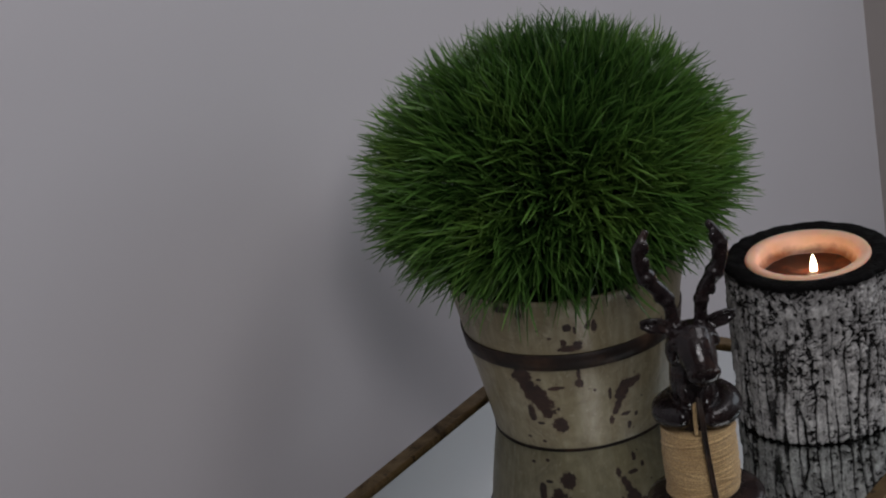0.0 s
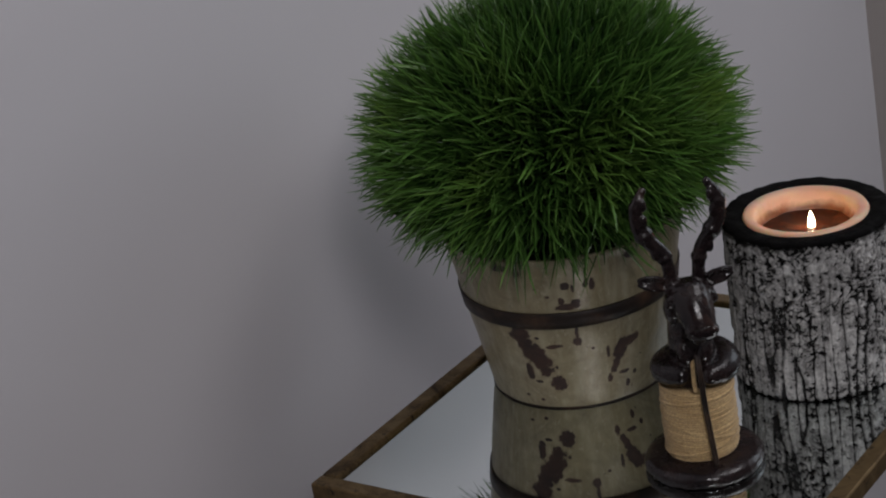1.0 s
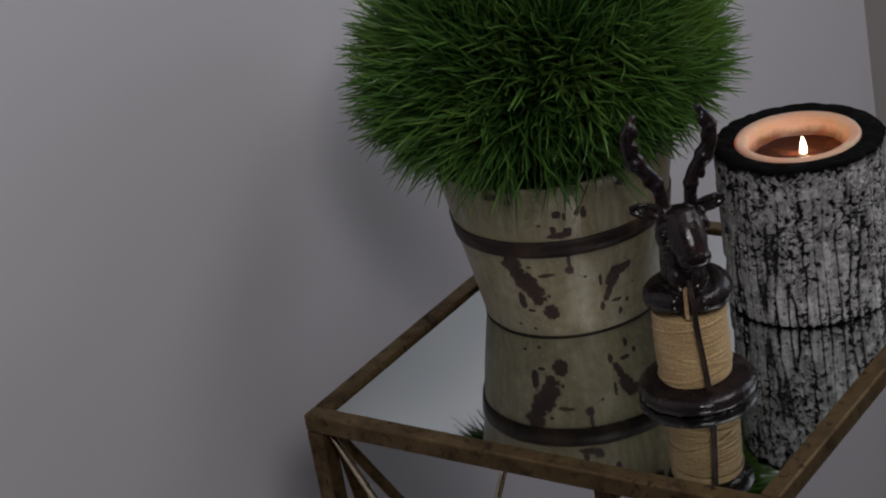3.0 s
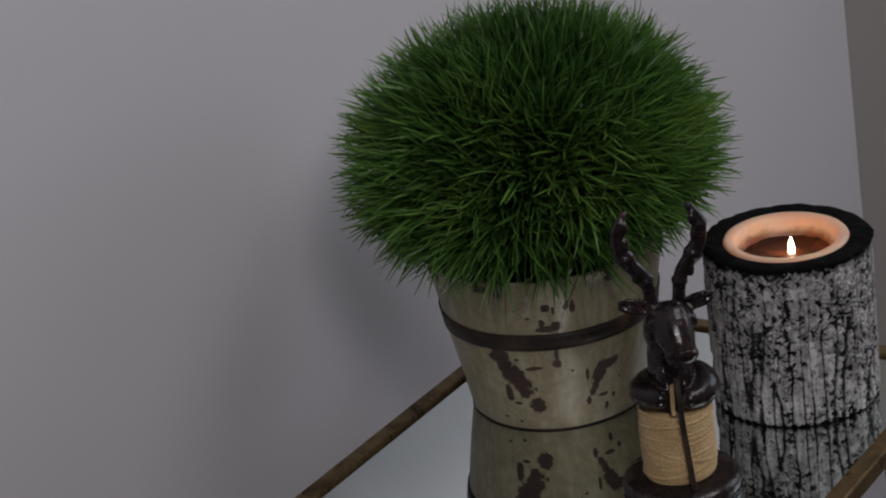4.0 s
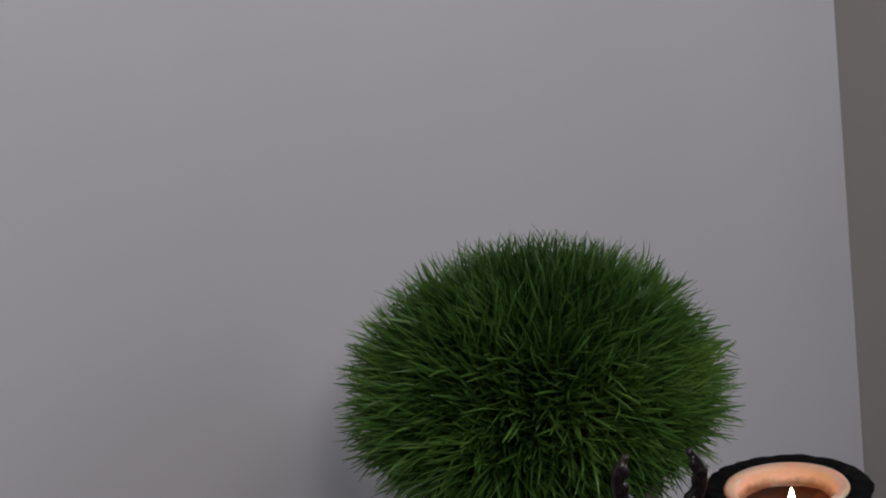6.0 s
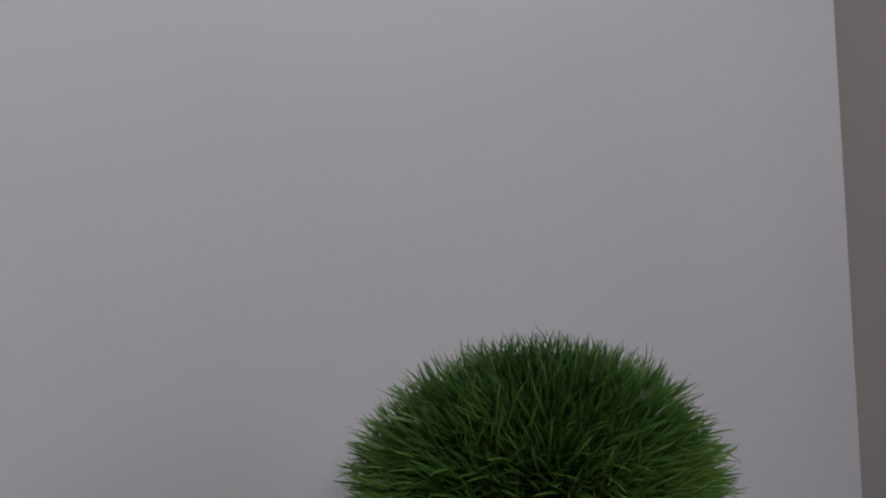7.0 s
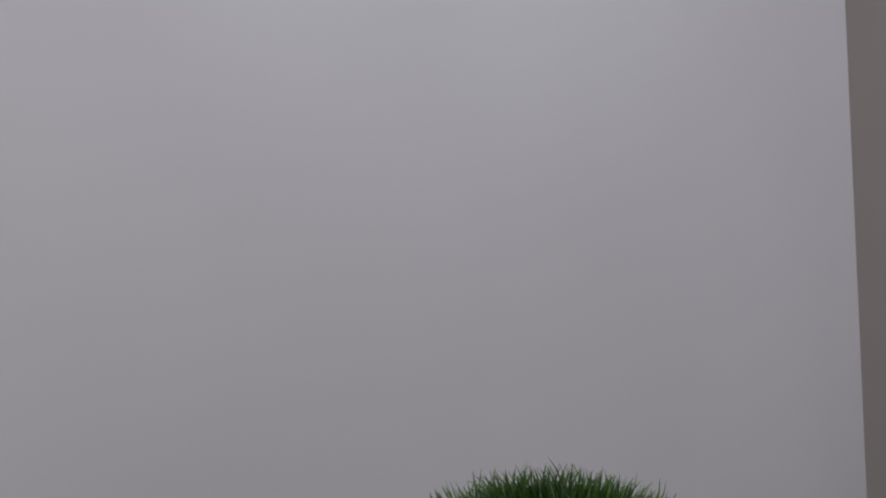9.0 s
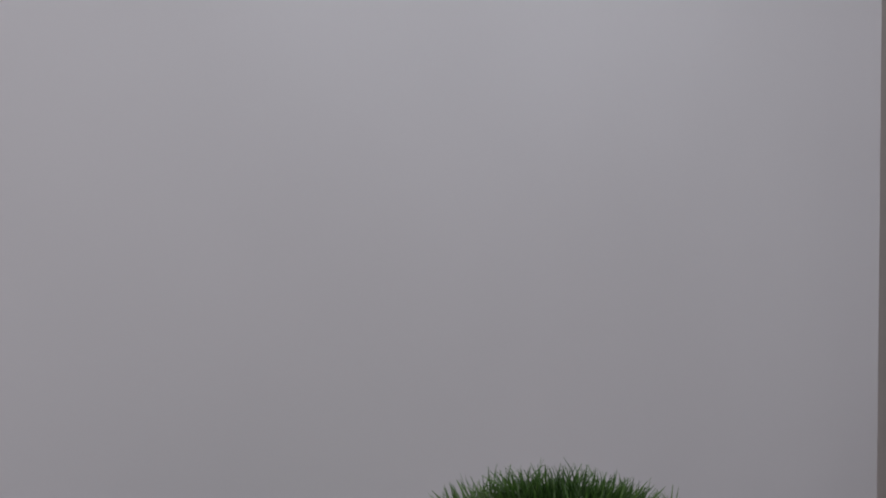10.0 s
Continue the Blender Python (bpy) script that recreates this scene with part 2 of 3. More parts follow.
# ---- mesh helpers ----
def mesh_object(name, bm, material, smooth=True):
    me = bpy.data.meshes.new(name)
    bm.normal_update()
    bm.to_mesh(me)
    bm.free()
    if material:
        me.materials.append(material)
    for p in me.polygons:
        p.use_smooth = smooth
    return new(name, me)


def part(name, bm, material, parent, label="", smooth=True):
    ob = mesh_object(name, bm, material, smooth)
    ob.parent = parent
    if label:
        tagged(ob, label)
    return ob


def box(bm, lo, hi, bevel=0.0, segments=2):
    lo, hi = Vector(lo), Vector(hi)
    made = bmesh.ops.create_cube(bm, size=1.0, matrix=Matrix.LocRotScale((lo + hi) / 2, None, hi - lo))
    if bevel:
        edges = list({e for vert in made["verts"] for e in vert.link_edges})
        bmesh.ops.bevel(bm, geom=edges, offset=bevel, segments=segments, affect="EDGES", profile=0.5)
    return bm


def lathe(profile, steps=96, closed=False, wobble=None):
    """Turns (radius, height) pairs round z; wobble(angle, height) is added to the radius."""
    bm = bmesh.new()
    rings = []
    for r, z in profile:
        ring = []
        for k in range(steps):
            a = 2 * math.pi * k / steps
            rr = r + (wobble(a, z, r) if wobble else 0.0)
            ring.append(bm.verts.new((rr * math.cos(a), rr * math.sin(a), z)))
        rings.append(ring)
    pairs = list(zip(rings, rings[1:])) + ([(rings[-1], rings[0])] if closed else [])
    for a, b in pairs:
        for k in range(steps):
            bm.faces.new((a[k], a[(k + 1) % steps], b[(k + 1) % steps], b[k]))
    if not closed:
        bm.faces.new(rings[0][::-1])
        bm.faces.new(rings[-1])
    return bm


def tube(bm, points, radii, sides=12, squash=1.0):
    """A closed tapered tube along points."""
    pts = [Vector(p) for p in points]
    rings, side = [], None
    for k, p in enumerate(pts):
        d = (pts[min(k + 1, len(pts) - 1)] - pts[max(k - 1, 0)]).normalized()
        if side is None:
            side = d.orthogonal().normalized()
        side = (side - d * side.dot(d)).normalized()
        up = d.cross(side)
        rings.append([bm.verts.new(p + float(radii[k]) * (math.cos(a) * side + squash * math.sin(a) * up)) for a in (2 * math.pi * j / sides for j in range(sides))])
    for a, b in zip(rings, rings[1:]):
        for j in range(sides):
            bm.faces.new((a[j], a[(j + 1) % sides], b[(j + 1) % sides], b[j]))
    bm.faces.new(rings[0][::-1])
    bm.faces.new(rings[-1])
    return bm


def curve_points(keys, steps):
    """A smooth line through key points (Catmull-Rom)."""
    k = [Vector(p) for p in keys]
    k = [2 * k[0] - k[1], *k, 2 * k[-1] - k[-2]]
    out = []
    for i in range(1, len(k) - 2):
        for s in range(steps):
            t = s / steps
            a, b, c, d = k[i - 1], k[i], k[i + 1], k[i + 2]
            out.append(0.5 * (2 * b + (c - a) * t + (2 * a - 5 * b + 4 * c - d) * t * t + (3 * b - a - 3 * c + d) * t**3))
    out.append(k[-2])
    return out


def blob(bm, centre, size, turn=(0, 0, 0)):
    m = pose(*centre, *turn) @ Matrix.Diagonal((*size, 1))
    bmesh.ops.create_uvsphere(bm, u_segments=24, v_segments=16, radius=1.0, matrix=m)


def empty(name, m):
    ob = new(name)
    ob.empty_display_size = 0.05
    ob.matrix_world = m
    return ob


# ---- the room ----
WALL = wall_paint("satin_grey_wall", (0.60, 0.582, 0.608))
WALL_B = wall_paint("taupe_grey_wall", (0.70, 0.65, 0.625))
WALL_C = wall_paint("brown_grey_wall", (0.30, 0.28, 0.27))
WHITE = wall_paint("white_ceiling", (0.62, 0.62, 0.61))
FLOOR = plain("grey_carpet", (0.05, 0.046, 0.045), 0.9, 160.0)
X0, X1, Y0, Y1, H = -1.6, 3.4, -2.6, 1.75, 2.5


def slab(name, lo, hi, material, label, category):
    ob = mesh_object(name, box(bmesh.new(), lo, hi), material, smooth=False)
    return tagged(ob, label, category, kind="structure")


slab("floor", (X0 - 0.12, Y0 - 0.12, GROUND - 0.1), (X1 + 0.12, Y1 + 0.12, GROUND), FLOOR, "plain grey carpeted floor of the room", "floor")
slab("ceiling", (X0 - 0.12, Y0 - 0.12, H), (X1 + 0.12, Y1 + 0.12, H + 0.1), WHITE, "plain white painted ceiling", "ceiling")
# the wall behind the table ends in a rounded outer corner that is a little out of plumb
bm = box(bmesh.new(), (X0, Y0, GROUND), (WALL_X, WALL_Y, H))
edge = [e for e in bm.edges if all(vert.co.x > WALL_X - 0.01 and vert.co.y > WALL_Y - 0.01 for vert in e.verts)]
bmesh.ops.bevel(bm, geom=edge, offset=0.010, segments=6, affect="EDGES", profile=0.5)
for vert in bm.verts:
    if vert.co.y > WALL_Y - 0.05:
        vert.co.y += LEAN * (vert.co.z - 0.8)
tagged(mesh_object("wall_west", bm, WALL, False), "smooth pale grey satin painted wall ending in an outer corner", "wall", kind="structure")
bm = bmesh.new()
for lo, hi in (((X0, Y1, GROUND), (0.58, Y1 + 0.12, H)), ((1.92, Y1, GROUND), (X1, Y1 + 0.12, H)), ((0.58, Y1, GROUND), (1.92, Y1 + 0.12, 0.88)), ((0.58, Y1, 2.12), (1.92, Y1 + 0.12, H))):
    box(bm, lo, hi)
tagged(mesh_object("wall_north", bm, WALL_B, False), "taupe grey painted far wall with a window opening", "wall", kind="structure")
slab("wall_south", (X0, Y0 - 0.12, GROUND), (X1, Y0, H), WALL_C, "plain brownish grey painted wall", "wall")
slab("wall_east", (X1, Y0 - 0.12, GROUND), (X1 + 0.12, Y1 + 0.12, H), WALL_C, "plain brownish grey painted side wall", "wall")
slab("wall_recess", (X0 - 0.12, WALL_Y - 0.2, GROUND), (X0, Y1 + 0.12, H), WALL_B, "plain taupe grey wall past the outer corner", "wall")

# ---- side table ----
BRASS, ROD, MIRROR = brass(), rod_metal(), mirror()
table = tagged(empty("side_table", pose(0, 0, 0)), "small square aged-brass side table with a mirrored top and crossed rods", "side table")
table.scale.x = 1.004
b = BAR
for lo, hi in (((0, 0, TOP - b), (TABLE, b, TOP)), ((0, TABLE - b, TOP - b), (TABLE, TABLE, TOP)), ((0, b + 0.0002, TOP - b), (b, TABLE - b - 0.0002, TOP)), ((TABLE - b, b + 0.0002, TOP - b), (TABLE, TABLE - b - 0.0002, TOP))):
    part("rail", box(bmesh.new(), lo, hi, 0.0015), BRASS, table, smooth=False)
part("mirror_top", box(bmesh.new(), (b - 0.001, b - 0.001, GLASS - 0.005), (TABLE - b + 0.001, TABLE - b + 0.001, GLASS)), MIRROR, table, "mirrored glass top with a few dust specks", smooth=False)
for x in (0, TABLE - b):
    for y in (0, TABLE - b):
        part("leg", box(bmesh.new(), (x, y, GROUND), (x + b, y + b, TOP - b - 0.0003), 0.0011), BRASS, table, smooth=False)
lo_z = TOP - b


def rod(p, q, r, material, sides=10):
    part("rod", tube(bmesh.new(), [p, q], [r, r], sides), material, table)


i, o = b * 1.05, TABLE - b * 1.05
c = TABLE / 2
for p, q, r, mat in (
    ((i, b / 2, lo_z), (i + 0.30, b / 2, lo_z - 0.51), 0.0026, ROD), ((o, b / 2 + 0.006, lo_z), (o - 0.30, b / 2 + 0.006, lo_z - 0.40), 0.0036, BRASS),
    ((b / 2, i, lo_z), (b / 2, i + 0.30, lo_z - 0.495), 0.0040, BRASS), ((b / 2 + 0.008, o - 0.012, lo_z), (b / 2 + 0.008, o - 0.30, lo_z - 0.33), 0.0026, ROD),
    ((TABLE - b / 2, i, lo_z), (TABLE - b / 2, i + 0.30, lo_z - 0.495), 0.0036, BRASS),
    ((i, TABLE - b / 2, lo_z), (i + 0.134, TABLE - b / 2, lo_z - 0.497), 0.0030, BRASS), ((o, TABLE - b / 2, lo_z), (o - 0.134, TABLE - b / 2, lo_z - 0.497), 0.0030, BRASS),
):
    rod(p, q, r, mat)
for x, y, u, w in ((i, i, 1, 1), (o, i, -1, 1), (i, o, 1, -1), (o, o, -1, -1)):
    part("brace", tube(bmesh.new(), [(x, y, lo_z), (x + u * 0.045, y + w * 0.045, 0.10)], [0.0045, 0.0045], 4), BRASS, table, smooth=False)

# ---- bucket planter ----
CHIPS = [
    (-88.3, 0.0609, 0.0086, 0.0067, 0.0),
    (-84.8, 0.0504, 0.0077, 0.0130, -0.3),
    (-80.4, 0.0436, 0.0092, 0.0140, -0.3),
    (-77.7, 0.0335, 0.0048, 0.0067, 0.0),
    (-86.8, 0.0310, 0.0034, 0.0068, 0.0),
    (-69.8, 0.0522, 0.0066, 0.0016, 1.5),
    (-71.0, 0.0215, 0.0066, 0.0060, 0.0),
    (-56.4, 0.0619, 0.0015, 0.0060, 0.0),
    (-56.6, 0.0554, 0.0034, 0.0038, 0.0),
    (-27.5, 0.0466, 0.0085, 0.0041, 0.9),
    (-33.3, 0.0422, 0.0054, 0.0086, 0.3),
    (-36.2, 0.0321, 0.0032, 0.0082, 0.3),
    (-40.3, 0.0204, 0.0022, 0.0036, 0.0),
    (-58.2, 0.0840, 0.0080, 0.0026, 0.0),
    (-90.0, 0.1152, 0.0062, 0.0028, 0.0),
    (-92.0, 0.1219, 0.0026, 0.0075, 0.0),
    (-46.3, 0.0991, 0.0020, 0.0056, 0.0),
    (-49.2, 0.1006, 0.0020, 0.0036, 0.2),
]
FLECKS = [
    (-59.2, 0.1004, 0.0026, 0.0029), (-55.6, 0.0981, 0.0012, 0.0032), (-61.9, 0.0884, 0.0018, 0.0028), (-54.8, 0.0870, 0.0030, 0.0026),
    (-81.5, 0.1124, 0.0022, 0.0037), (-62.2, 0.1293, 0.0012, 0.0048), (-26.3, 0.1143, 0.0037, 0.0034), (-73.8, 0.0992, 0.0010, 0.0010),
    (-68.4, 0.0928, 0.0015, 0.0010), (-48.8, 0.0478, 0.0013, 0.0011), (-70.3, 0.0352, 0.0011, 0.0012), (-78.6, 0.0592, 0.0018, 0.0011),
    (-93.2, 0.0101, 0.0020, 0.0010), (-83.2, 0.0074, 0.0022, 0.0014), (-31.2, 0.0228, 0.0042, 0.0017), (-40.6, 0.0429, 0.0014, 0.0045),
    (-24.1, 0.0197, 0.0017, 0.0020), (-29.0, 0.0126, 0.0020, 0.0030), (-82.7, 0.0230, 0.0034, 0.0012),
]
SPOTS = CHIPS + [(*fleck, 0.0) for fleck in FLECKS]
PAINT, HOOP = bucket_paint(SPOTS), dark_iron()
B0, B1, BH = 0.0634, 0.0842, 0.122
bucket = tagged(empty("bucket_planter", pose(*BUCKET, GLASS)), "distressed cream metal bucket with chipped rusty paint and dark hoop", "planter")


def bucket_r(z):
    return B0 + (B1 - B0) * z / BH


def dent(a, z, r):
    return 0.0007 * noise.noise((3 * math.cos(a), 3 * math.sin(a), 40 * z))


prof = [(B0 - 0.004, 0.0), (B0 - 0.001, 0.0), (B0, 0.0012)] + [(bucket_r(z), z) for z in np.linspace(0.004, BH - 0.003, 24)]
prof += [(B1 + 0.0012, BH - 0.0015), (B1 + 0.0012, BH), (B1 - 0.0015, BH), (B1 - 0.0025, BH - 0.003), (bucket_r(0.09) - 0.0025, 0.09)]
part("pail", lathe(prof, 128, wobble=dent), PAINT, bucket)
zb = 0.0733
band = [(bucket_r(zb - 0.0065) + 0.0002, zb - 0.0065), (bucket_r(zb - 0.006) + 0.0014, zb - 0.006), (bucket_r(zb + 0.006) + 0.0014, zb + 0.006), (bucket_r(zb + 0.0065) + 0.0002, zb + 0.0065)]
part("hoop", lathe(band, 128, closed=True, wobble=dent), HOOP, bucket, "dark iron hoop round the bucket")
# thin dark ring added to draw the contact shade under the pail
part("base_contact_line", lathe([(B0 - 0.003, 0.0002), (B0 + 0.0003, 0.0002), (B0 + 0.0005, 0.0007), (B0 + 0.0003, 0.0012), (B0 - 0.003, 0.0012)], 128, closed=True), HOOP, bucket)
part("soil", lathe([(0.002, 0.097), (bucket_r(0.1) - 0.003, 0.098), (bucket_r(0.1) - 0.003, 0.101), (0.002, 0.103)], 64), plain("dark_foam", (0.03, 0.035, 0.02), 0.95), bucket)

# ---- grass ball ----
GRASS = grass_green()
BALL = Vector((0.0875, 0.2125, 0.770))
ball = tagged(empty("grass_topiary", Matrix.Translation(BALL)), "dense round artificial grass topiary ball set in the bucket", "plant")
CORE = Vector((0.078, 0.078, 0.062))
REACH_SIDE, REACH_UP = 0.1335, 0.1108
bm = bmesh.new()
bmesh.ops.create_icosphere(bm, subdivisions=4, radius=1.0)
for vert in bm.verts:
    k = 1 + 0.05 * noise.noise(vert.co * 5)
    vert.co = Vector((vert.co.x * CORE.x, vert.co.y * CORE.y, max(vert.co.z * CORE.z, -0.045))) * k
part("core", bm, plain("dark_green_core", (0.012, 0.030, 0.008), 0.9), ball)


def grass_mesh(tufts, per_tuft, rng):
    """Curved folded blades in tufts all over the core."""
    verts, faces = [], []
    golden = math.pi * (3 - math.sqrt(5))

    def jitter(s):
        return Vector((rng.gauss(0, s), rng.gauss(0, s), rng.gauss(0, s)))

    for k in range(tufts):
        z = 1 - 1.37 * (k + 0.5) / tufts
        a = k * golden
        w = math.sqrt(max(0, 1 - z * z))
        out = (Vector((w * math.cos(a), w * math.sin(a), z)) + jitter(0.05)).normalized()
        lean, tuft_reach, tuft_bend = jitter(0.13), rng.gauss(1.0, 0.05), jitter(0.20)
        fringe = rng.uniform(-1.0, 1.0)
        for _ in range(per_tuft):
            d = (out + lean + jitter(0.13)).normalized()
            root = Vector((out.x * CORE.x, out.y * CORE.y, out.z * CORE.z)) * 0.95 + jitter(0.003)
            full = 1 / math.sqrt((d.x**2 + d.y**2) / REACH_SIDE**2 + d.z**2 / REACH_UP**2)
            full *= tuft_reach * (1 - abs(rng.gauss(0, 0.085)))
            if rng.random() < 0.03:
                full *= 1.06
            length = max(0.02, (d * full - root).length)
            d = (d * full - root).normalized()
            low = max(0.0, -d.z)
            bend = Vector((0, 0, -1)) * (abs(rng.gauss(0.04, 0.08)) + 0.15 * low) + tuft_bend + jitter(0.09)
            length *= 1 - (0.42 + 0.14 * fringe) * low
            width = rng.uniform(0.0006, 0.0012)
            side = d.cross(jitter(1)).normalized()
            fold = d.cross(side)
            n, first = 6, len(verts)
            for j in range(n + 1):
                t = j / n
                p = root + d * length * t + bend * length * t * t * 0.6
                # blades press flat against the wall
                if p.x + BALL.x < WALL_X + 0.003:
                    p.x = WALL_X + 0.003 - BALL.x
                wd = width * (1.0 - 0.15 * t) if t < 0.8 else width * max(0.18, (1 - t) * 4.2)
                far = math.sqrt((p.x**2 + p.y**2) / REACH_SIDE**2 + p.z**2 / REACH_UP**2)
                if far > 1.03:
                    p = p * (1.03 + 0.5 * (far - 1.03)) / far
                verts.append(tuple(p + side * wd))
                verts.append(tuple(p + fold * wd * 0.55))
                verts.append(tuple(p - side * wd))
                if j:
                    q = first + 3 * j
                    faces.append((q - 3, q - 2, q + 1, q))
                    faces.append((q - 2, q - 1, q + 2, q + 1))
    me = bpy.data.meshes.new("foliage")
    me.from_pydata(verts, [], faces)
    for p in me.polygons:
        p.use_smooth = True
    return me


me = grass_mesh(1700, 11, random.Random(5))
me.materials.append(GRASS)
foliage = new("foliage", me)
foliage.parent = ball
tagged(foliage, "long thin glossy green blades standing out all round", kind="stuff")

# ---- twine holder ----
BRONZE, JUTE = bronze(), jute()
holder = tagged(empty("twine_holder", pose(*HOLDER, GLASS, 0, 0, VIEW)), "dark bronze antelope-head twine holder with a jute spool", "figurine")
foot = [(0.0340, 0.0), (0.0372, 0.0006), (0.0383, 0.0020), (0.0386, 0.0042), (0.0382, 0.0064), (0.0369, 0.0084), (0.0345, 0.0098), (0.0315, 0.0107), (0.0280, 0.0113), (0.0240, 0.0119), (0.0100, 0.0124)]
part("base", lathe(foot, 96,
     wobble=lambda a, z, r: 0.0005 * noise.noise((9 * math.cos(a), 9 * math.sin(a), 70 * z))), BRONZE, holder)
part("post", tube(bmesh.new(), [(0, 0, 0.010), (0, 0, 0.066)], [0.012, 0.012], 24), BRONZE, holder)


def twine_spool():
    """Twine laid turn on turn, each layer a helix with a little slack."""
    bm = bmesh.new()
    rng = random.Random(11)
    turns, z0, z1, r0 = 29, 0.0125, 0.0600, 0.0224
    pts, rad = [], []
    for k in range(turns * 28 + 1):
        t = k / 28
        a = 2 * math.pi * t
        z = z0 + (z1 - z0) * t / turns + 0.0005 * math.sin(a + 0.7 * math.sin(t * 1.7))
        r = r0 + 0.0007 * noise.noise((math.cos(a), math.sin(a), t * 0.9)) + 0.0008 * math.sin(math.pi * t / turns)
        pts.append((r * math.cos(a), r * math.sin(a), z))
        rad.append(0.00112)
    tube(bm, pts, rad, 7)
    pts = []
    for k in range(9 * 28):
        t = k / 28
        a = 2 * math.pi * t + 1.0
        z = 0.035 + 0.021 * math.sin(t * 2.1)
        pts.append((0.0237 * math.cos(a), 0.0237 * math.sin(a), z))
    tube(bm, pts, [0.0009] * len(pts), 7)
    return bm


spool = part("twine_spool", twine_spool(), JUTE, holder, "wound golden jute twine")
part("spool_core", lathe([(0.012, 0.012), (0.0222, 0.012), (0.0228, 0.035), (0.0222, 0.059), (0.012, 0.059)], 64), JUTE, spool)
bm = bmesh.new()
tube(bm, curve_points([(-0.0026, -0.0130, 0.081), (-0.0030, -0.0160, 0.0785), (-0.0034, -0.0180, 0.075), (-0.0038, -0.0195, 0.069), (-0.0040, -0.0220, 0.062)], 6), [0.0014] * 25, 10)
part("twine_end", bm, JUTE, spool)


def antelope_bust():
    bm = bmesh.new()
    # split rolled collar with a notch in front
    ring = []
    for k in range(49):
        a = radians(-99 + 29 + 302 * k / 48)
        ring.append((0.0008 + 0.0192 * math.cos(a), 0.0185 * math.sin(a), 0.0705 + 0.0012 * math.sin(2 * a)))
    tube(bm, ring, [0.0066 + 0.0034 * min(1, 5 * min(k, 48 - k) / 48) for k in range(49)], 18)
    for end in (ring[0], ring[-1]):
        blob(bm, end, (0.0066, 0.0066, 0.0066))
    blob(bm, (0, 0.001, 0.068), (0.0185, 0.0175, 0.008))
    # neck, deep from throat to nape, and the chest folds
    tube(bm, curve_points([(0, 0.002, 0.062), (0, 0.001, 0.078), (-0.0005, 0.000, 0.094), (0.0005, -0.002, 0.110), (0.001, -0.004, 0.122)], 6),
         list(np.interp(np.linspace(0, 1, 25), [0, 0.25, 0.6, 1], [0.0175, 0.0145, 0.0138, 0.0120])), 22)
    for w in (-1, 1):
        blob(bm, (w * 0.0058, -0.0100, 0.0830), (0.0058, 0.0062, 0.0105), (0, w * 12, 0))
        blob(bm, (w * 0.0105, -0.0040, 0.1130), (0.0052, 0.0085, 0.0105))
    # skull and brow
    blob(bm, (0.001, -0.007, 0.1235), (0.0158, 0.0120, 0.0098))
    blob(bm, (0.001, -0.0115, 0.1280), (0.0085, 0.0065, 0.0055))
    # muzzle, broad and square at the nose
    tube(bm, curve_points([(0.001, -0.011, 0.1245), (0.002, -0.0180, 0.1185), (0.003, -0.0235, 0.1120), (0.0038, -0.0270, 0.1065)], 6),
         list(np.interp(np.linspace(0, 1, 19), [0, 0.4, 0.75, 1], [0.0130, 0.0118, 0.0104, 0.0094])), 20)
    blob(bm, (0.0038, -0.0275, 0.1062), (0.0108, 0.0066, 0.0070))
    blob(bm, (0.0034, -0.0240, 0.1000), (0.0074, 0.0062, 0.0040))
    for s in (-1, 1):
        blob(bm, (0.001 + s * 0.0138, -0.0125, 0.1205), (0.0034, 0.0044, 0.0036))
        blob(bm, (0.0038 + s * 0.0072, -0.0312, 0.1078), (0.0028, 0.0024, 0.0026))
        blob(bm, (0.001 + s * 0.0105, -0.0135, 0.1250), (0.0060, 0.0050, 0.0034), (0, s * 20, 0))
        blob(bm, (0.0025 + s * 0.0075, -0.0185, 0.1140), (0.0046, 0.0052, 0.0064))
        # cupped ear: a thick leaf with raised rims
        lift = 0.0016 if s < 0 else 0.0
        stem = curve_points([(s * 0.010, -0.004, 0.1290), (s * 0.0165, -0.005, 0.1312 + lift), (s * 0.0225, -0.006, 0.1328 + lift), (s * 0.0285, -0.005, 0.1340 + lift)], 5)
        wide = list(np.interp(np.linspace(0, 1, 16), [0, 0.35, 0.75, 1], [0.0030, 0.0054, 0.0052, 0.0022]))
        tube(bm, stem, [0.7 * w for w in wide], 12, 0.6)
        for k in range(3, 16):
            for v in (-1, 1):
                blob(bm, tuple(stem[k] + Vector((0, -0.0022, v * 0.72 * wide[k]))), (0.0017, 0.0017, 0.0016))
        # ringed lyre horn
        line = curve_points([(s * 0.0080, -0.004, 0.126), (s * 0.0088, -0.004, 0.1345), (s * 0.0098, -0.004, 0.1435), (s * 0.0125, -0.004, 0.1520), (s * 0.0190, -0.003, 0.1602),
                             (s * 0.0243, -0.003, 0.1700), (s * 0.0256, -0.003, 0.1805), (s * 0.0235, -0.003, 0.1875), (s * 0.0200, -0.002, 0.1935)], 10)
        n = len(line)
        radii = []
        for k in range(n):
            t = k / (n - 1)
            knot = max(0.0, math.sin(t * 26 + 0.6 * s)) ** 3
            radii.append(float(np.interp(t, [0, 0.25, 0.55, 0.85, 1], [0.0052, 0.0048, 0.0062, 0.0046, 0.0028])) * (0.90 + 0.30 * knot * (1 - 0.5 * t)))
        tube(bm, line, radii, 16, 0.9)
        blob(bm, tuple(line[-1]), (0.0027, 0.0027, 0.0027))
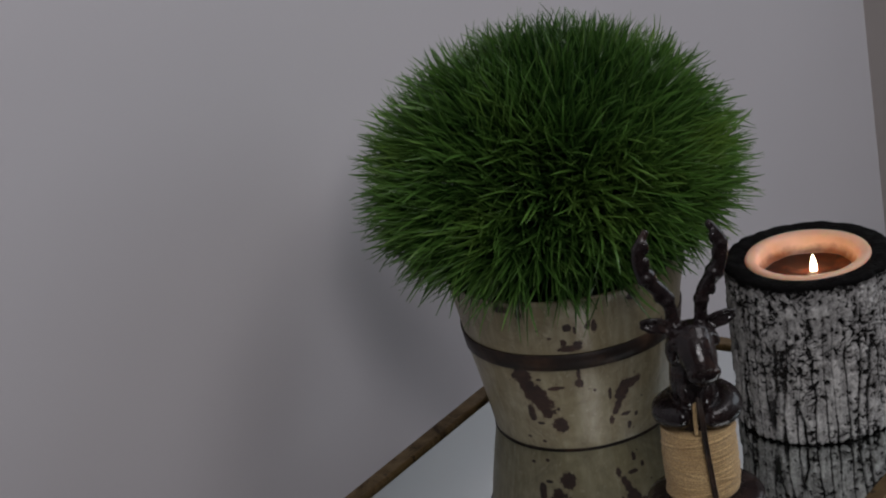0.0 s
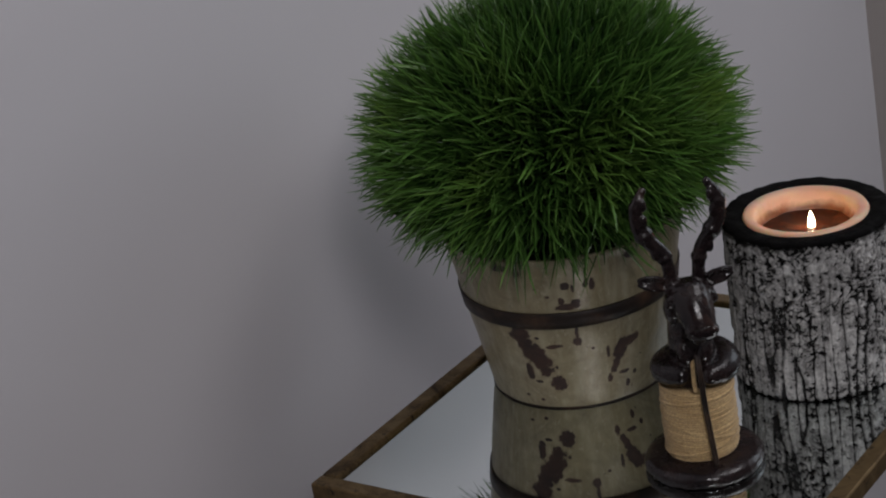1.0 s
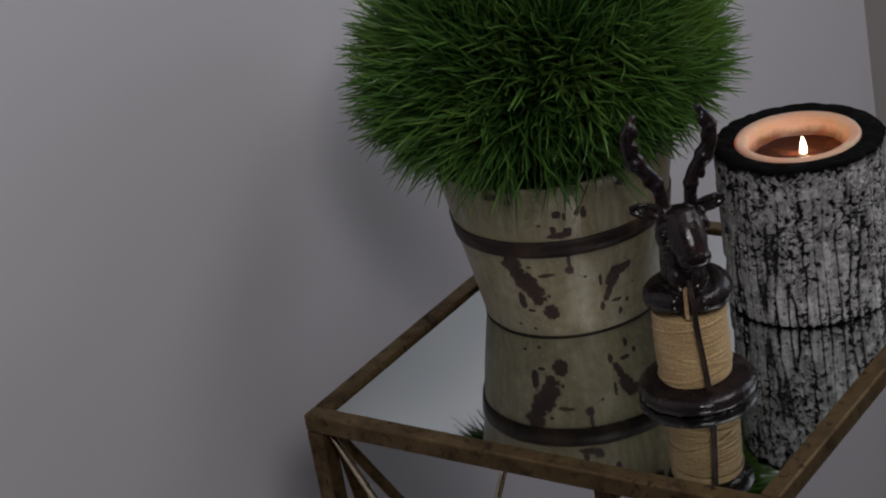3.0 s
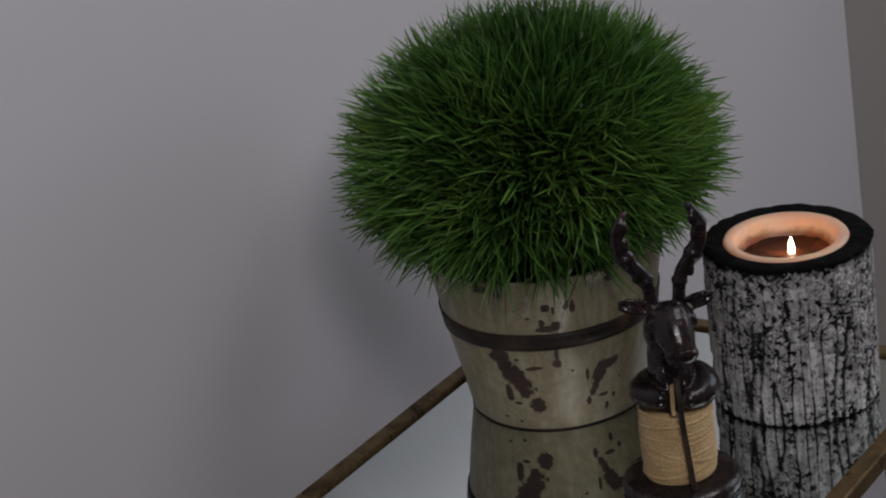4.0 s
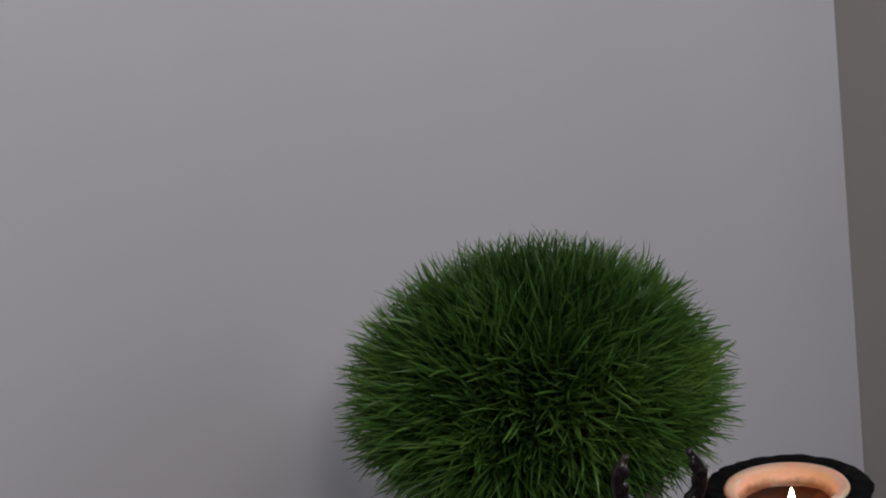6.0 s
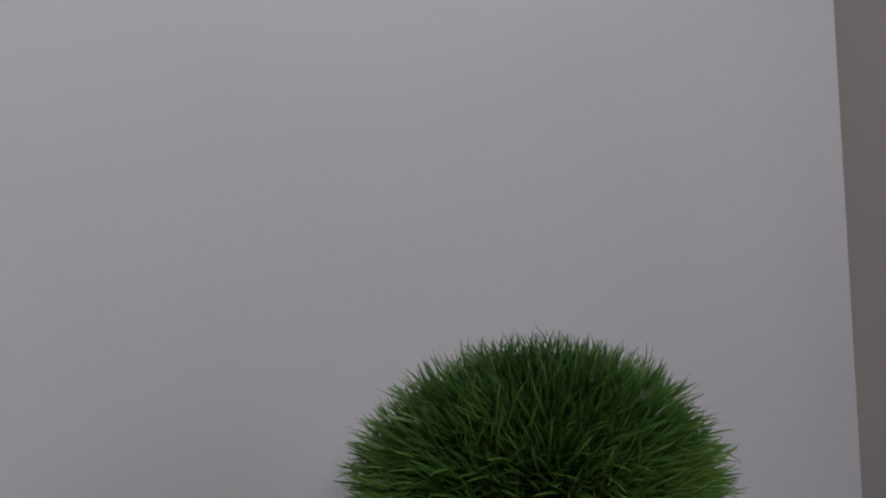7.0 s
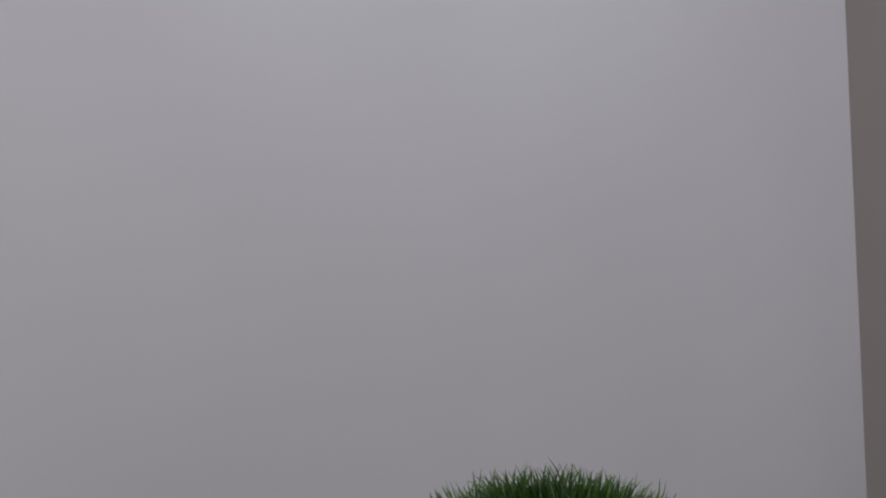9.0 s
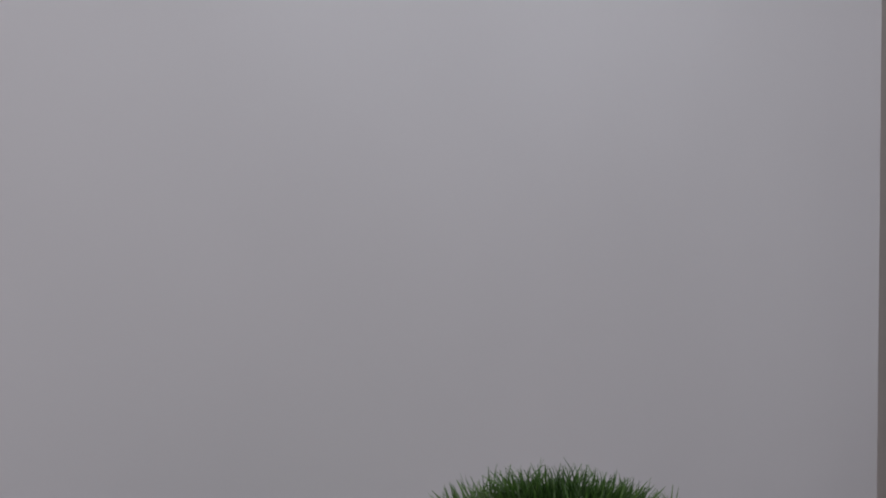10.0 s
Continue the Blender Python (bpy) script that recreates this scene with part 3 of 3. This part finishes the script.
        # twisted keel along the horn
        for k in range(18, n - 10, 12):
            turn = 0.35 * k
            blob(bm, tuple(line[k] + Vector((-s * 0.0046 * math.cos(0.3 * turn), -0.0024, 0.0008))), (0.0026, 0.0026, 0.0046))
    return bm


bust = part("antelope_head", antelope_bust(), BRONZE, holder)
mod = bust.modifiers.new("fuse", "REMESH")
mod.mode, mod.voxel_size, mod.use_smooth_shade = "VOXEL", 0.00075, True
sm = bust.modifiers.new("soften", "SMOOTH")
sm.factor, sm.iterations = 0.5, 4
bm = bmesh.new()
tube(bm, curve_points([(-0.0012, -0.0190, 0.086), (-0.0016, -0.0262, 0.082), (-0.0012, -0.0290, 0.074), (-0.0006, -0.0285, 0.058), (0.0010, -0.0282, 0.036), (0.0026, -0.0300, 0.0105)], 8),
     [0.0011] * 41, 8)
tube(bm, curve_points([(0.0006, -0.0190, 0.085), (0.0002, -0.0262, 0.081), (0.0006, -0.0288, 0.073), (0.0012, -0.0283, 0.057), (0.0028, -0.0280, 0.036), (0.0044, -0.0298, 0.0105)], 8),
     [0.0008] * 41, 8)
part("needle", bm, HOOP, holder, "thin dark metal needle hung over the twine")

# ---- candle ----
BARK, CHAR, WAX, POOL = bark(), charred(), wax(), molten()
CR, CH, WR = 0.0570, 0.1165, 0.0425
candle = tagged(empty("bark_candle", pose(*CANDLE, GLASS)), "lit pillar candle in a black and white bark sleeve", "candle")


def knots(a, z, r):
    if r < 0.05:
        return 0.0
    c, q = CR * math.cos(a), CR * math.sin(a)
    bend = 1.6 * noise.noise((c * 60, q * 60, z * 60))
    plate = noise.fractal((c * 150, q * 150, z * 140), 0.7, 2.1, 4)
    patchy = noise.noise((c * 42, q * 42, z * 34 + 5))
    crack = max(0.0, 1 - abs(noise.fractal((c * 150 + bend, q * 150, z * 210 + bend), 0.9, 2.1, 2)) / 0.15)
    split = max(0.0, 1 - abs(noise.noise((c * 105 + 3 + 0.15 * bend, q * 105, z * 8 + 2))) / 0.10)
    brush = noise.fractal((c * 210, q * 210, z * 22), 0.8, 2.0, 2)
    pit = max(0.0, min(1.0, (noise.fractal((c * 240 + 7, q * 240, z * 260), 0.75, 2.2, 3) - 0.28 + 0.3 * patchy) / 0.2))
    h = 0.25 + 0.5 * plate - (0.8 + 1.5 * patchy) * crack - (1.9 - 14 * z + 0.7 * patchy) * split - 1.1 * pit + 0.35 * brush
    return 0.0015 * max(-1.2, min(1.0, h))


prof = [(CR - 0.004, 0.0), (CR - 0.0015, 0.001)] + [(CR - 0.0006, z) for z in np.linspace(0.003, CH - 0.004, 190)] + [(CR - 0.0008, CH - 0.002), (WR + 0.0005, CH - 0.004), (WR + 0.0005, 0.0)]
part("bark_sleeve", lathe(prof, 600, closed=True, wobble=knots), BARK, candle, "rough black bark with chalky white ridges")


def lip_wave(a, z, r):
    n = noise.fractal((6 * math.cos(a), 6 * math.sin(a), 3.0), 0.8, 2.0, 3)
    chip = max(0.0, noise.noise((13 * math.cos(a), 13 * math.sin(a), 7.0)) - 0.1)
    return (0.0019 * n + 0.0028 * chip) * (1 if r > 0.05 else 0.15)


part("lip", lathe([(WR - 0.001, CH - 0.0042), (CR - 0.0018, CH - 0.0042), (CR - 0.0004, CH - 0.0030), (CR + 0.0002, CH - 0.0015), (CR - 0.0015, CH), (0.050, CH + 0.0002), (WR + 0.001, CH - 0.0004), (WR - 0.001, CH - 0.002)],
                   180, closed=True, wobble=lip_wave), CHAR, candle, "charred black wooden lip")
IN = 0.0342
wax_prof = [(0.001, CH - 0.030), (WR - 0.0003, CH - 0.030), (WR - 0.0002, CH - 0.0015), (WR - 0.0012, CH + 0.0003), (0.0395, CH + 0.0006), (IN + 0.001, CH - 0.0004), (IN - 0.0005, CH - 0.0022), (IN - 0.0022, CH - 0.010), (IN - 0.006, CH - 0.0165), (0.001, CH - 0.0185)]
part("wax", lathe(wax_prof, 128, wobble=lambda a, z, r: (0.0006 if z > CH - 0.006 else 0.0018) * noise.fractal((2.6 * math.cos(a), 2.6 * math.sin(a), 45 * z), 0.8, 2.0, 3) if 0.01 < r < 0.041 else 0.0), WAX, candle, "glowing peach wax rim")
part("wax_pool", lathe([(0.0005, CH - 0.0180), (IN - 0.0034, CH - 0.0140), (IN - 0.0026, CH - 0.0128), (0.0005, CH - 0.0126)], 96), POOL, candle, "dark amber molten wax")
part("wick", tube(bmesh.new(), curve_points([(0.002, 0.002, CH - 0.020), (0.0022, 0.0020, CH - 0.017), (0.003, 0.0022, CH - 0.014)], 4), [0.0009] * 9, 8), plain("burnt_wick", (0.01, 0.008, 0.007), 0.9), candle)
fl = lathe([(0.0007, -0.0030), (0.0020, -0.0012), (0.0029, 0.0020), (0.0032, 0.0050), (0.0030, 0.0085), (0.0022, 0.0125), (0.0011, 0.0160), (0.0003, 0.0182)], 24)
flame = part("flame", fl, flame_glow(), candle, "small bright candle flame")
flame.scale = (0.78, 0.78, 0.80)
flame.location = (0.0026, 0.0020, CH - 0.0158)
flame.visible_shadow = False
lamp = new("candle_light", flame_lamp)
lamp.location = (CANDLE[0] + 0.0026, CANDLE[1] + 0.002, GLASS + CH - 0.008)
